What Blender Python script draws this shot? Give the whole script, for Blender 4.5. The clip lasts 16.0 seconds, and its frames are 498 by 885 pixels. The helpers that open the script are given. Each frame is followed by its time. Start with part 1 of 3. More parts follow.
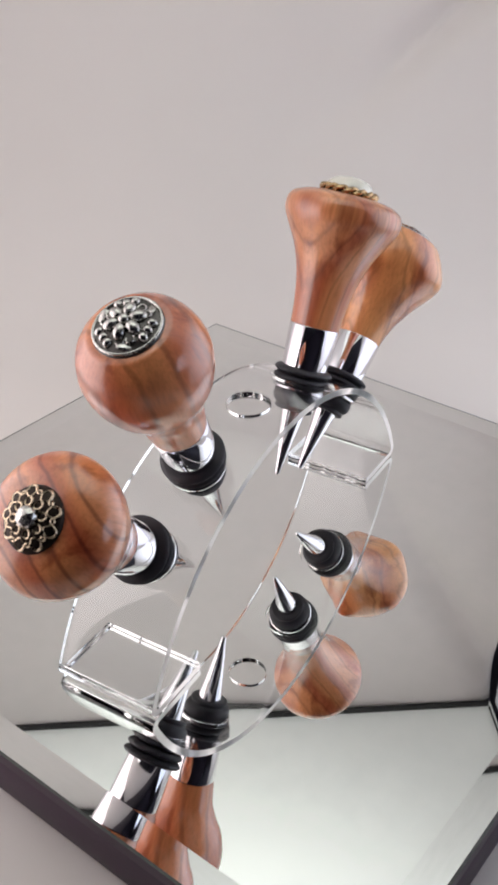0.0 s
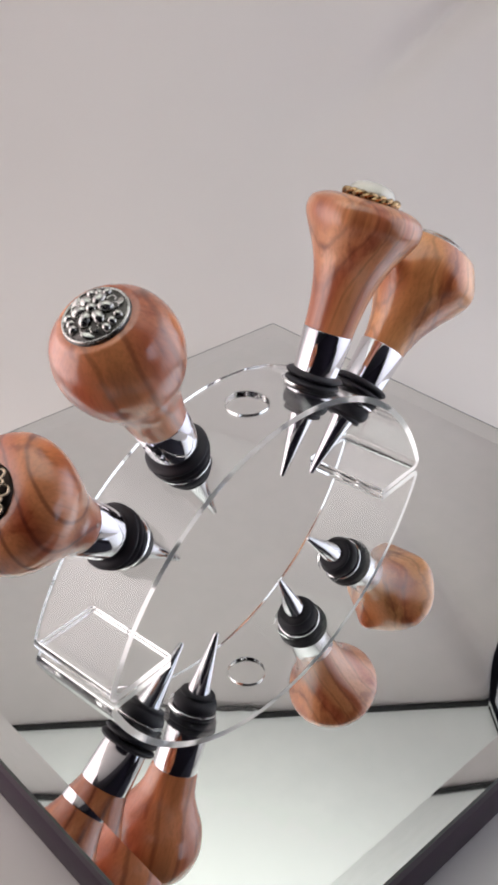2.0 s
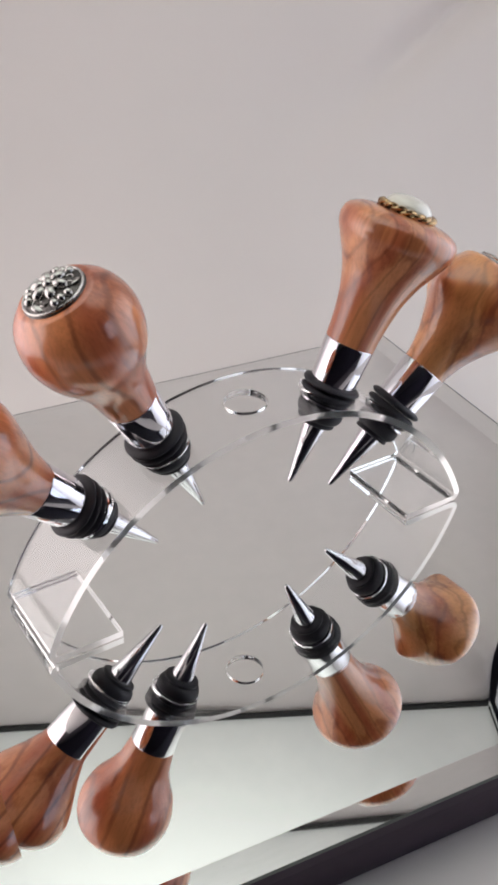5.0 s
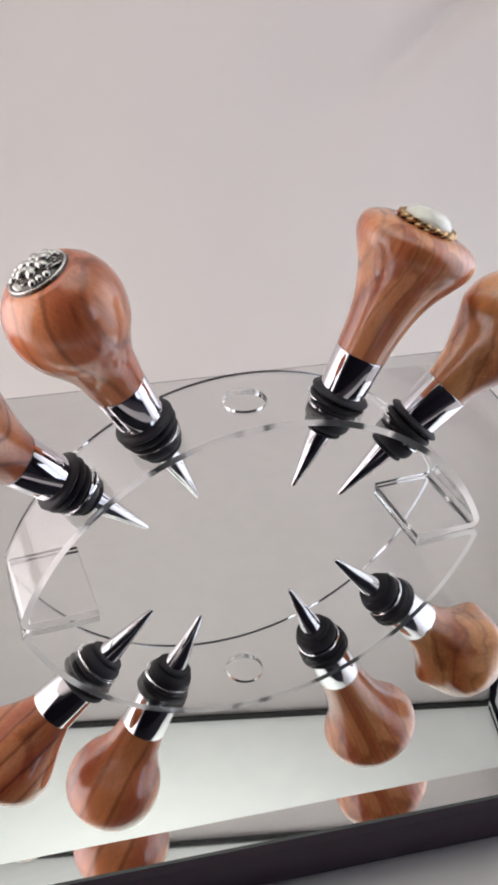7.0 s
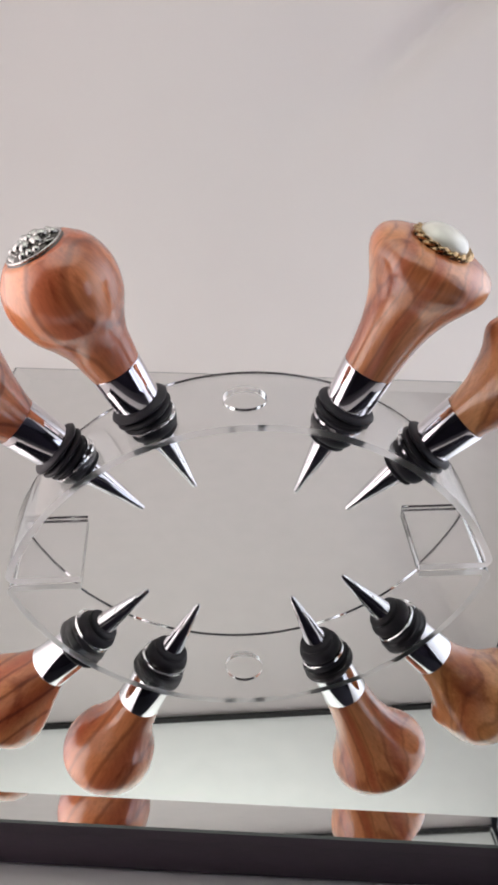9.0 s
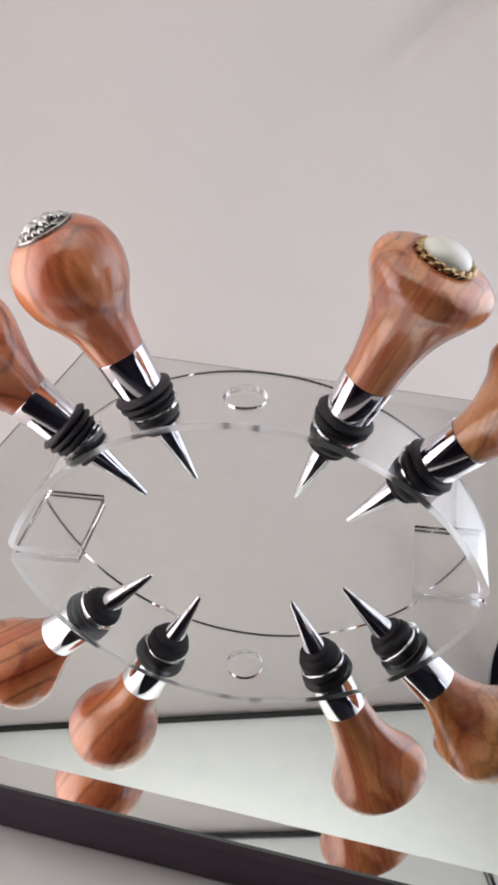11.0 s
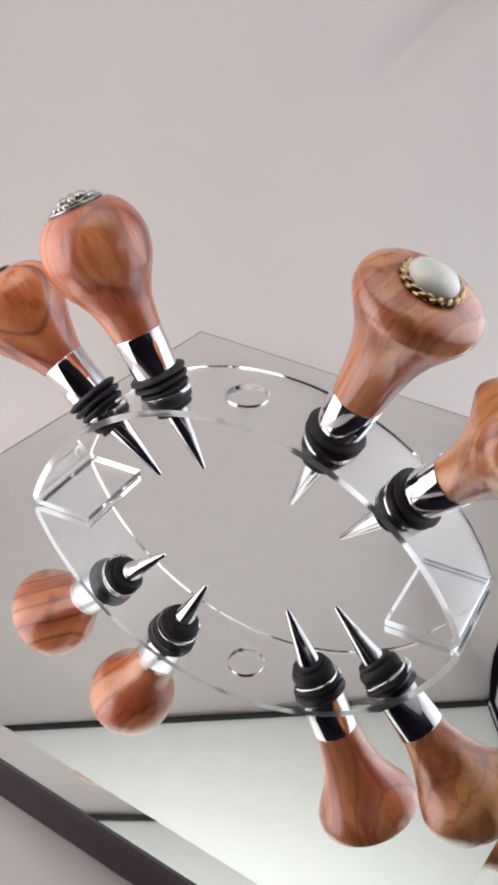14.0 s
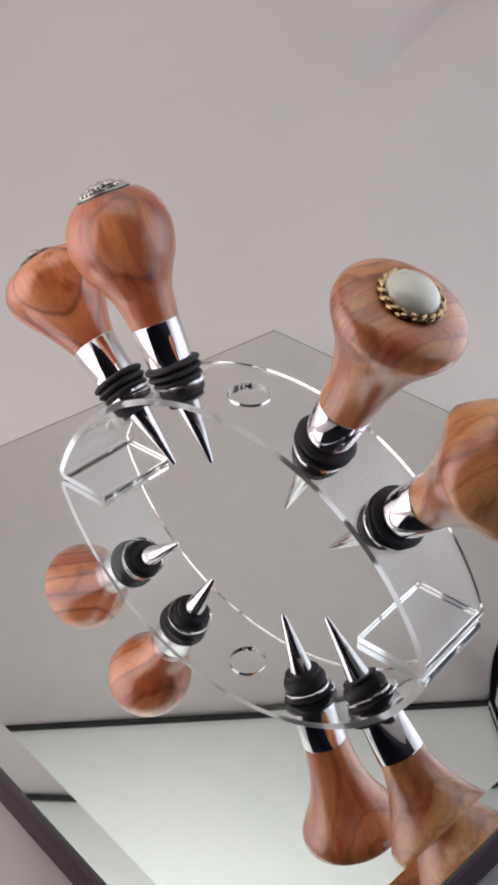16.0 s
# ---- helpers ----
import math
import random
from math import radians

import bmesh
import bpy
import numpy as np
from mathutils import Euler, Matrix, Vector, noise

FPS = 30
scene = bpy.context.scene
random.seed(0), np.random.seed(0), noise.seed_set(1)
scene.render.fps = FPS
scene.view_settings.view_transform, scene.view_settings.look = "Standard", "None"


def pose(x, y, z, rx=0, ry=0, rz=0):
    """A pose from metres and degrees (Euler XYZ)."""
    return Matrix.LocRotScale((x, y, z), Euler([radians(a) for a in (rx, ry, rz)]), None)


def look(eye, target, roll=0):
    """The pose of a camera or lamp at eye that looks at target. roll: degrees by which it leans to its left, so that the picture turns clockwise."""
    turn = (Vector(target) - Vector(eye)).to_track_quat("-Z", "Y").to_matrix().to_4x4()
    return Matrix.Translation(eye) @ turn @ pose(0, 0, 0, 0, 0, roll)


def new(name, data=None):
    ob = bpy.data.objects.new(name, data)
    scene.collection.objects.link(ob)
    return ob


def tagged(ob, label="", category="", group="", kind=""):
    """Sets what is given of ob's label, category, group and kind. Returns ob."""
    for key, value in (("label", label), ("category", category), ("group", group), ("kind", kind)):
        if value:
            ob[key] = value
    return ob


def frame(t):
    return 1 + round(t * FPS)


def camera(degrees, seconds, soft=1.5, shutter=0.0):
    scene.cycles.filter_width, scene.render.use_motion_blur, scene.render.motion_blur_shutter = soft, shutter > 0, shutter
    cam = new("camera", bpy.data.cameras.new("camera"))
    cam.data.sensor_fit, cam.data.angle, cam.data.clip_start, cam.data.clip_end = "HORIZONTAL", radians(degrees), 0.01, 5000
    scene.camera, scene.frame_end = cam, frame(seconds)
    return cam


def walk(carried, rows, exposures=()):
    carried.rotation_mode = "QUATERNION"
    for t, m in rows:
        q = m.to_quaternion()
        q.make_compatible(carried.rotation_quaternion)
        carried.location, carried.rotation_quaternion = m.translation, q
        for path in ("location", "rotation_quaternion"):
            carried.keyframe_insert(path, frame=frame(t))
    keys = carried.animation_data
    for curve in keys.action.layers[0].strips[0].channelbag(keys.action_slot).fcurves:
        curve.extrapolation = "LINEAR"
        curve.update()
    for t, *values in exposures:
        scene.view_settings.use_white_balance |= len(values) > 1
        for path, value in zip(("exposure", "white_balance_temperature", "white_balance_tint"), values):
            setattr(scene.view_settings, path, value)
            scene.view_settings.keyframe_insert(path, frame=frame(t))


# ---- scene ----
cam = camera(27.28, 16.0, soft=3.4)
EYE = Vector((0.0, -0.35, 0.2774))
PITCH, YAW, ROLL = radians(32.62), radians(-0.52), 0.30
AHEAD = Vector((math.sin(YAW) * math.cos(PITCH), math.cos(YAW) * math.cos(PITCH), -math.sin(PITCH)))
STAND = look(EYE, EYE + AHEAD, ROLL)
walk(cam, [(0.0, STAND), (16.0, STAND)], exposures=[(0.0, -0.04), (2.0, -0.12), (4.0, -0.2), (6.5, 0.05), (9.0, 0.05), (13.0, 0.05), (14.0, 0.0), (15.0, -0.12), (15.5, -0.29), (16.0, -0.32)])

# ---- light ----
# the light tent stands turned a little towards the camera
TENT = pose(0.2533, 0.4314, 0.0, 0, 0, 4.93)
TENT_W, TENT_D, TENT_TOP, CLOTH_Z = 0.58, 0.58, 0.55, -0.0232
world = bpy.data.worlds.new("room_air")
world.use_nodes = True
world.node_tree.nodes["Background"].inputs[0].default_value = (0.55, 0.5, 0.6, 1)
world.node_tree.nodes["Background"].inputs[1].default_value = 0.10
scene.world = world
scene.cycles.max_bounces, scene.cycles.transmission_bounces, scene.cycles.glossy_bounces = 28, 28, 16


# emission strengths added to the tent's fabric sides and roof in place of lamps
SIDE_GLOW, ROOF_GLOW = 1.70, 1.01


# ---- materials ----
def material(name):
    mat = bpy.data.materials.new(name)
    mat.use_nodes = True
    tree = mat.node_tree
    return mat, tree, tree.nodes["Principled BSDF"]


def node(tree, kind, **settings):
    n = tree.nodes.new(kind)
    for key, value in settings.items():
        n.inputs[key.replace("_", " ")].default_value = value
    return n


def ramp(tree, source, stops):
    n = tree.nodes.new("ShaderNodeValToRGB")
    while len(n.color_ramp.elements) < len(stops):
        n.color_ramp.elements.new(0.5)
    for e, (at, col) in zip(n.color_ramp.elements, stops):
        e.position, e.color = at, (*col, 1)
    tree.links.new(source, n.inputs[0])
    return n.outputs[0]


def bump(tree, bsdf, height, strength, distance, slot="Normal"):
    n = node(tree, "ShaderNodeBump", Strength=strength, Distance=distance)
    tree.links.new(height, n.inputs["Height"])
    tree.links.new(n.outputs[0], bsdf.inputs[slot])


def mixed(tree, factor, a, b, mode="MIX"):
    n = tree.nodes.new("ShaderNodeMix")
    n.data_type, n.blend_type = "RGBA", mode
    for slot, value in ((0, factor), (6, a), (7, b)):
        if isinstance(value, bpy.types.NodeSocket):
            tree.links.new(value, n.inputs[slot])
        elif slot == 0:
            n.inputs[0].default_value = value
        else:
            n.inputs[slot].default_value = (*value, 1)
    return n.outputs[2]


def wood(name, shift, turn, tone, veins=16.0, twist=3.0, contrast=1.0, stray=0.008, run=0.18, streaks=120.0):
    """Olive wood: broad warm bands, thin dark veins along the grain, fine pores, a clear polish."""
    mat, tree, bsdf = material(name)
    at = tree.nodes.new("ShaderNodeTexCoord")
    place = tree.nodes.new("ShaderNodeMapping")
    place.inputs["Location"].default_value = shift
    place.inputs["Rotation"].default_value = [radians(a) for a in turn]
    place.inputs["Scale"].default_value = (1, 1, run)
    tree.links.new(at.outputs["Object"], place.inputs[0])
    warp = node(tree, "ShaderNodeTexNoise", Scale=38.0, Detail=3.0)
    tree.links.new(place.outputs[0], warp.inputs[0])
    add = tree.nodes.new("ShaderNodeVectorMath")
    add.operation = "MULTIPLY_ADD"
    add.inputs[1].default_value = (stray, stray, stray)
    tree.links.new(warp.outputs["Color"], add.inputs[0])
    tree.links.new(place.outputs[0], add.inputs[2])
    broad = node(tree, "ShaderNodeTexWave", Scale=veins, Distortion=twist, Detail=2.5, Detail_Scale=1.3)
    thin = node(tree, "ShaderNodeTexWave", Scale=veins * 2.3, Distortion=twist * 1.5, Detail=3.0, Detail_Scale=1.1, Phase_Offset=1.3)
    patch = node(tree, "ShaderNodeTexNoise", Scale=48.0, Detail=3.0)
    for n in (broad, thin, patch):
        tree.links.new(add.outputs[0], n.inputs[0])
    pale, mid = [c * k for c, k in zip((0.82, 0.325, 0.135), tone)], [c * k for c, k in zip((0.60, 0.168, 0.070), tone)]
    bands = ramp(tree, broad.outputs[1], [(0.0, mid), (0.35, [(a + b) / 2 for a, b in zip(pale, mid)]), (0.7, pale), (1.0, [c * 0.93 for c in pale])])
    lines = ramp(tree, thin.outputs[1], [(0.0, (0.40, 0.31, 0.29)), (0.035, (0.58, 0.48, 0.45)), (0.11, (0.92, 0.89, 0.87)), (0.3, (1, 1, 1))])
    blot = ramp(tree, patch.outputs[0], [(0.30, (0.74, 0.63, 0.57)), (0.48, (1, 1, 1)), (0.7, (1.1, 1.1, 1.08))])
    long = tree.nodes.new("ShaderNodeMapping")
    long.inputs["Scale"].default_value = (1, 1, 0.22)
    tree.links.new(add.outputs[0], long.inputs[0])
    streak = node(tree, "ShaderNodeTexNoise", Scale=streaks, Detail=4.0, Roughness=0.55, Distortion=0.35)
    tree.links.new(long.outputs[0], streak.inputs[0])
    dark = ramp(tree, streak.outputs[0], [(0.32, (0.44, 0.27, 0.20)), (0.40, (0.70, 0.54, 0.45)), (0.47, (0.97, 0.95, 0.93)), (0.62, (1.06, 1.06, 1.05))])
    col = mixed(tree, 0.55 * contrast, bands, lines, "MULTIPLY")
    col = mixed(tree, 0.75, col, dark, "MULTIPLY")
    col = mixed(tree, 0.8, col, blot, "MULTIPLY")
    grain = tree.nodes.new("ShaderNodeMapping")
    grain.inputs["Scale"].default_value = (1, 1, 0.06)
    tree.links.new(at.outputs["Object"], grain.inputs[0])
    fine = node(tree, "ShaderNodeTexNoise", Scale=900.0, Detail=2.0)
    tree.links.new(grain.outputs[0], fine.inputs[0])
    pores = ramp(tree, fine.outputs[0], [(0.36, (0.84, 0.80, 0.77)), (0.55, (1, 1, 1))])
    col = mixed(tree, 0.7, col, pores, "MULTIPLY")
    tree.links.new(col, bsdf.inputs["Base Color"])
    bsdf.inputs["Roughness"].default_value = 0.42
    bsdf.inputs["Specular IOR Level"].default_value = 0.3
    bsdf.inputs["Coat Weight"].default_value = 1.0
    bsdf.inputs["Coat IOR"].default_value = 1.68
    bsdf.inputs["Coat Roughness"].default_value = 0.15
    bump(tree, bsdf, fine.outputs[0], 0.05, 0.0003)
    return mat


def metal(name, color, rough, scratch=0.0, scale=400.0):
    mat, tree, bsdf = material(name)
    bsdf.inputs["Metallic"].default_value = 1.0
    bsdf.inputs["Base Color"].default_value = (*color, 1)
    at = tree.nodes.new("ShaderNodeTexCoord")
    n = node(tree, "ShaderNodeTexNoise", Scale=scale, Detail=3.0)
    tree.links.new(at.outputs["Object"], n.inputs[0])
    r = ramp(tree, n.outputs[0], [(0.35, (rough * 0.7,) * 3), (0.7, (rough * 1.4,) * 3)])
    tree.links.new(r, bsdf.inputs["Roughness"])
    if scratch:
        bump(tree, bsdf, n.outputs[0], scratch, 0.0004)
    return mat


def cloth(name, color, weave=1500.0, soft=0.9):
    mat, tree, bsdf = material(name)
    at = tree.nodes.new("ShaderNodeTexCoord")
    big = node(tree, "ShaderNodeTexNoise", Scale=5.0, Detail=3.0)
    small = node(tree, "ShaderNodeTexNoise", Scale=weave, Detail=1.0)
    for n in (big, small):
        tree.links.new(at.outputs["Object"], n.inputs[0])
    tone = ramp(tree, big.outputs[0], [(0.3, [c * 0.95 for c in color]), (0.7, color)])
    tree.links.new(tone, bsdf.inputs["Base Color"])
    bsdf.inputs["Roughness"].default_value = soft
    bump(tree, bsdf, small.outputs[0], 0.08, 0.0004)
    return mat


M_WOOD_BALL = wood("olive_wood_ball", (0.013, 0.004, 0.0), (0, 0, 25), (1.0, 0.89, 0.86), 11.0, 2.0, 1.1, 0.010, 0.11)
M_WOOD_MUSHROOM = wood("olive_wood_striped", (0.093, 0.034, 0.04), (0, 0, 58), (0.98, 0.88, 0.86), 18.0, 1.2, 1.45, 0.006, 0.08)
M_WOOD_FLARE = wood("olive_wood_flared", (0.052, 0.021, 0.02), (0, 0, 15), (1.0, 1.0, 1.02), 22.0, 1.9, 0.8, 0.008, 0.10)
M_WOOD_BURL = wood("olive_wood_burl", (0.017, 0.043, 0.03), (20, 30, 40), (1.05, 1.18, 1.1), 13.0, 6.0, 0.9, 0.015, 0.45)
M_CHROME = metal("polished_chrome", (0.76, 0.74, 0.77), 0.06)
M_SILVER = metal("antique_silver", (0.54, 0.52, 0.50), 0.24, 0.15, 900.0)
M_SILVER_DARK = metal("oxidised_silver", (0.13, 0.12, 0.115), 0.4, 0.3, 1200.0)
M_BRASS = metal("antique_gold", (0.48, 0.33, 0.18), 0.25, 0.1, 900.0)
M_BRASS_DARK = metal("oxidised_gold", (0.035, 0.026, 0.022), 0.45, 0.2, 1200.0)
M_WIRE = metal("pale_gold_wire", (0.50, 0.40, 0.29), 0.28, 0.1, 1200.0)
M_TENT = cloth("white_tent_fabric", (0.765, 0.710, 0.690))
M_FLOOR = cloth("dark_table_cloth", (0.15, 0.125, 0.14), 900.0)
M_ROOM = cloth("grey_room_paint", (0.22, 0.20, 0.23), 300.0)
M_ROOM_DARK = cloth("dark_plum_curtain", (0.12, 0.095, 0.125), 300.0)

M_RUBBER, t_, b_ = material("black_rubber")
b_.inputs["Base Color"].default_value = (0.026, 0.023, 0.030, 1)
n_ = node(t_, "ShaderNodeTexNoise", Scale=700.0, Detail=2.0)
t_.links.new(ramp(t_, n_.outputs[0], [(0.3, (0.42,) * 3), (0.7, (0.58,) * 3)]), b_.inputs["Roughness"])

b_.inputs["Specular IOR Level"].default_value = 0.35

M_PEARL, t_, b_ = material("cream_pearl")
n_ = node(t_, "ShaderNodeTexNoise", Scale=160.0, Detail=2.0)
t_.links.new(ramp(t_, n_.outputs[0], [(0.3, (0.84, 0.79, 0.68)), (0.7, (0.88, 0.84, 0.75))]), b_.inputs["Base Color"])
b_.inputs["Roughness"].default_value = 0.25
b_.inputs["Coat Weight"].default_value = 1.0
b_.inputs["Coat IOR"].default_value = 1.8
b_.inputs["Coat Roughness"].default_value = 0.10
b_.inputs["Sheen Weight"].default_value = 0.2

def clear_solid(name, tint, rough):
    mat, tree, bsdf = material(name)
    bsdf.inputs["Base Color"].default_value = (*tint, 1)
    bsdf.inputs["Transmission Weight"].default_value = 1.0
    bsdf.inputs["IOR"].default_value = 1.49
    bsdf.inputs["Roughness"].default_value = rough
    return mat


M_ACRYLIC = clear_solid("clear_acrylic", (0.995, 0.995, 1.0), 0.0)
M_EDGE = clear_solid("cut_acrylic_edge", (0.99, 0.99, 1.0), 0.03)
M_SAWN = clear_solid("matt_acrylic_edge", (1.0, 1.0, 1.0), 0.32)
M_SAWN.node_tree.nodes["Principled BSDF"].inputs["Transmission Weight"].default_value = 0.93

M_GROUND, t_, b_ = material("ground_glass_edge")
n_ = node(t_, "ShaderNodeTexNoise", Scale=300.0, Detail=3.0)
t_.links.new(ramp(t_, n_.outputs[0], [(0.3, (0.035, 0.038, 0.036)), (0.7, (0.06, 0.064, 0.06))]), b_.inputs["Base Color"])
b_.inputs["Roughness"].default_value = 0.35

M_MIRROR, t_, b_ = material("silvered_mirror")
b_.inputs["Metallic"].default_value = 1.0
n_ = node(t_, "ShaderNodeTexNoise", Scale=30.0, Detail=4.0)
t_.links.new(ramp(t_, n_.outputs[0], [(0.3, (0.84, 0.855, 0.84)), (0.7, (0.87, 0.88, 0.865))]), b_.inputs["Base Color"])
b_.inputs["Roughness"].default_value = 0.008

M_RIM, t_, b_ = material("silvered_rim")
b_.inputs["Metallic"].default_value = 1.0
n_ = node(t_, "ShaderNodeTexNoise", Scale=40.0, Detail=4.0)
t_.links.new(ramp(t_, n_.outputs[0], [(0.3, (0.86, 0.875, 0.86)), (0.7, (0.89, 0.90, 0.89))]), b_.inputs["Base Color"])
b_.inputs["Roughness"].default_value = 0.02

M_BOARD, t_, b_ = material("dark_plum_board")
n_ = node(t_, "ShaderNodeTexNoise", Scale=60.0, Detail=4.0)
t_.links.new(ramp(t_, n_.outputs[0], [(0.3, (0.036, 0.018, 0.036)), (0.7, (0.060, 0.031, 0.056))]), b_.inputs["Base Color"])
b_.inputs["Roughness"].default_value = 0.45

M_BLACK, t_, b_ = material("black_binding")
n_ = node(t_, "ShaderNodeTexNoise", Scale=400.0, Detail=2.0)
t_.links.new(ramp(t_, n_.outputs[0], [(0.3, (0.012,) * 3), (0.7, (0.03,) * 3)]), b_.inputs["Base Color"])
b_.inputs["Roughness"].default_value = 0.7

# white fabric with added emission that stands in for lamps; brightest around middle
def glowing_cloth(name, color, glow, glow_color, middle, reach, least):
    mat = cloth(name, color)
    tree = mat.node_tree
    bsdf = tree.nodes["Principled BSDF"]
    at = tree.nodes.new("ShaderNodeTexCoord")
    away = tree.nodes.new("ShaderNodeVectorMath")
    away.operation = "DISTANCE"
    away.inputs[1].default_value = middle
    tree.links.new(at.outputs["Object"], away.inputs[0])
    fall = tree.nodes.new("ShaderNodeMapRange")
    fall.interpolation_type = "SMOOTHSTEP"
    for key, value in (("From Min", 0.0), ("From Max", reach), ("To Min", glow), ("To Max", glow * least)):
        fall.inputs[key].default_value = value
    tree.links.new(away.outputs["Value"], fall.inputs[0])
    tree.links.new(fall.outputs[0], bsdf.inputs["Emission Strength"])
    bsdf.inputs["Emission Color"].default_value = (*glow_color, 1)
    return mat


# tinted glow put into each fabric; no lamps stand outside the tent
M_SIDE_RIGHT = glowing_cloth("side_fabric_added_glow", (0.74, 0.72, 0.73), SIDE_GLOW * 1.12, (0.84, 0.91, 1.04), (-0.22, 0.0, 0.17), 0.33, 0.06)
M_SIDE_LEFT = glowing_cloth("side_fabric_added_glow", (0.74, 0.72, 0.73), SIDE_GLOW * 1.60, (1.03, 0.93, 0.92), (-0.45, 0.0, 0.15), 0.33, 0.08)
M_ROOF = glowing_cloth("roof_fabric_added_glow", (0.80, 0.82, 0.80), ROOF_GLOW * 1.22, (0.93, 1.0, 0.92), (-0.36, -0.40, 0.0), 0.47, 0.08)


# ---- mesh helpers ----
def mesh_of(name, bm, mat, smooth=True, sharp=35):
    me = bpy.data.meshes.new(name)
    bmesh.ops.recalc_face_normals(bm, faces=bm.faces)
    bm.to_mesh(me)
    bm.free()
    me.materials.append(mat)
    if smooth:
        me.shade_smooth()
        me.set_sharp_from_angle(angle=radians(sharp))
    return me


def part(name, bm, mat, parent=None, label="", m=None, smooth=True, sharp=35):
    ob = new(name, mesh_of(name, bm, mat, smooth, sharp))
    if parent:
        ob.parent = parent
    if m is not None:
        ob.matrix_basis = m
    return tagged(ob, label)


def shared(name, me, parent, m, label=""):
    ob = new(name, me)
    ob.parent, ob.matrix_basis = parent, m
    return tagged(ob, label)


def box(x0, x1, y0, y1, z0, z1, bevel=0.0, bm=None):
    bm = bm or bmesh.new()
    made = bmesh.ops.create_cube(bm, size=1.0, matrix=Matrix.Translation(((x0 + x1) / 2, (y0 + y1) / 2, (z0 + z1) / 2)) @ Matrix.Diagonal((x1 - x0, y1 - y0, z1 - z0, 1)))
    if bevel:
        edges = {e for v in made["verts"] for e in v.link_edges}
        bmesh.ops.bevel(bm, geom=list(edges), offset=bevel, segments=2, affect="EDGES", profile=0.5)
    return bm


def glide(points, steps):
    """A smooth curve through profile points (r, z)."""
    out = []
    p = [points[0], *points, points[-1]]
    for i in range(1, len(p) - 2):
        for k in range(steps):
            t = k / steps
            out.append(tuple(0.5 * (2 * p[i][j] + (p[i + 1][j] - p[i - 1][j]) * t + (2 * p[i - 1][j] - 5 * p[i][j] + 4 * p[i + 1][j] - p[i + 2][j]) * t * t
                                    + (3 * p[i][j] - p[i - 1][j] - 3 * p[i + 1][j] + p[i + 2][j]) * t ** 3) for j in (0, 1)))
    out.append(points[-1])
    return out


def lathe(profile, around=48, shape=None):
    """A closed body turned about z; shape(angle, r, z) may change the radius."""
    bm = bmesh.new()
    rings = []
    for r, z in profile:
        if r < 1e-6:
            rings.append([bm.verts.new((0, 0, z))])
        else:
            ring = []
            for k in range(around):
                a = 2 * math.pi * k / around
                q = shape(a, r, z) if shape else r
                ring.append(bm.verts.new((q * math.cos(a), q * math.sin(a), z)))
            rings.append(ring)
    for lo, hi in zip(rings, rings[1:]):
        for k in range(around):
            j = (k + 1) % around
            if len(lo) == 1 and len(hi) == 1:
                continue
            if len(lo) == 1:
                bm.faces.new((lo[0], hi[j], hi[k]))
            elif len(hi) == 1:
                bm.faces.new((lo[k], lo[j], hi[0]))
            else:
                bm.faces.new((lo[k], lo[j], hi[j], hi[k]))
    for ring, flip in ((rings[0], True), (rings[-1], False)):
        if len(ring) > 1:
            bm.faces.new(ring[::-1] if flip else ring)
    return bm


def torus(bm, big, small, z, around=40, tube=10, swell=None):
    """A ring; swell(angle) scales the tube."""
    rings = []
    for k in range(around):
        a = 2 * math.pi * k / around
        s = small * (swell(a) if swell else 1)
        rings.append([bm.verts.new(((big + s * math.cos(b)) * math.cos(a), (big + s * math.cos(b)) * math.sin(a), z + s * math.sin(b))) for b in (2 * math.pi * j / tube for j in range(tube))])
    for k in range(around):
        for j in range(tube):
            n, i = (k + 1) % around, (j + 1) % tube
            bm.faces.new((rings[k][j], rings[n][j], rings[n][i], rings[k][i]))
    return bm


def tube_along(bm, path, radius, sides=6, closed=True):
    """A wire along a path of points."""
    rings = []
    n = len(path)
    for k in range(n):
        p = Vector(path[k])
        ahead = (Vector(path[(k + 1) % n]) if closed or k < n - 1 else p) - (Vector(path[k - 1]) if closed or k else p)
        ahead.normalize()
        side = ahead.cross(Vector((0, 0, 1))).normalized()
        up = side.cross(ahead)
        rings.append([bm.verts.new(p + radius * (math.cos(b) * side + math.sin(b) * up)) for b in (2 * math.pi * j / sides for j in range(sides))])
    for k in range(n if closed else n - 1):
        for j in range(sides):
            a, i = (k + 1) % n, (j + 1) % sides
            bm.faces.new((rings[k][j], rings[a][j], rings[a][i], rings[k][i]))
    if not closed:
        bm.faces.new(rings[0][::-1])
        bm.faces.new(rings[-1])
    return bm


def bead(sx, sy, sz, u=14, v=8):
    bm = bmesh.new()
    bmesh.ops.create_uvsphere(bm, u_segments=u, v_segments=v, radius=1.0, matrix=Matrix.Diagonal((sx, sy, sz, 1)))
    return bm


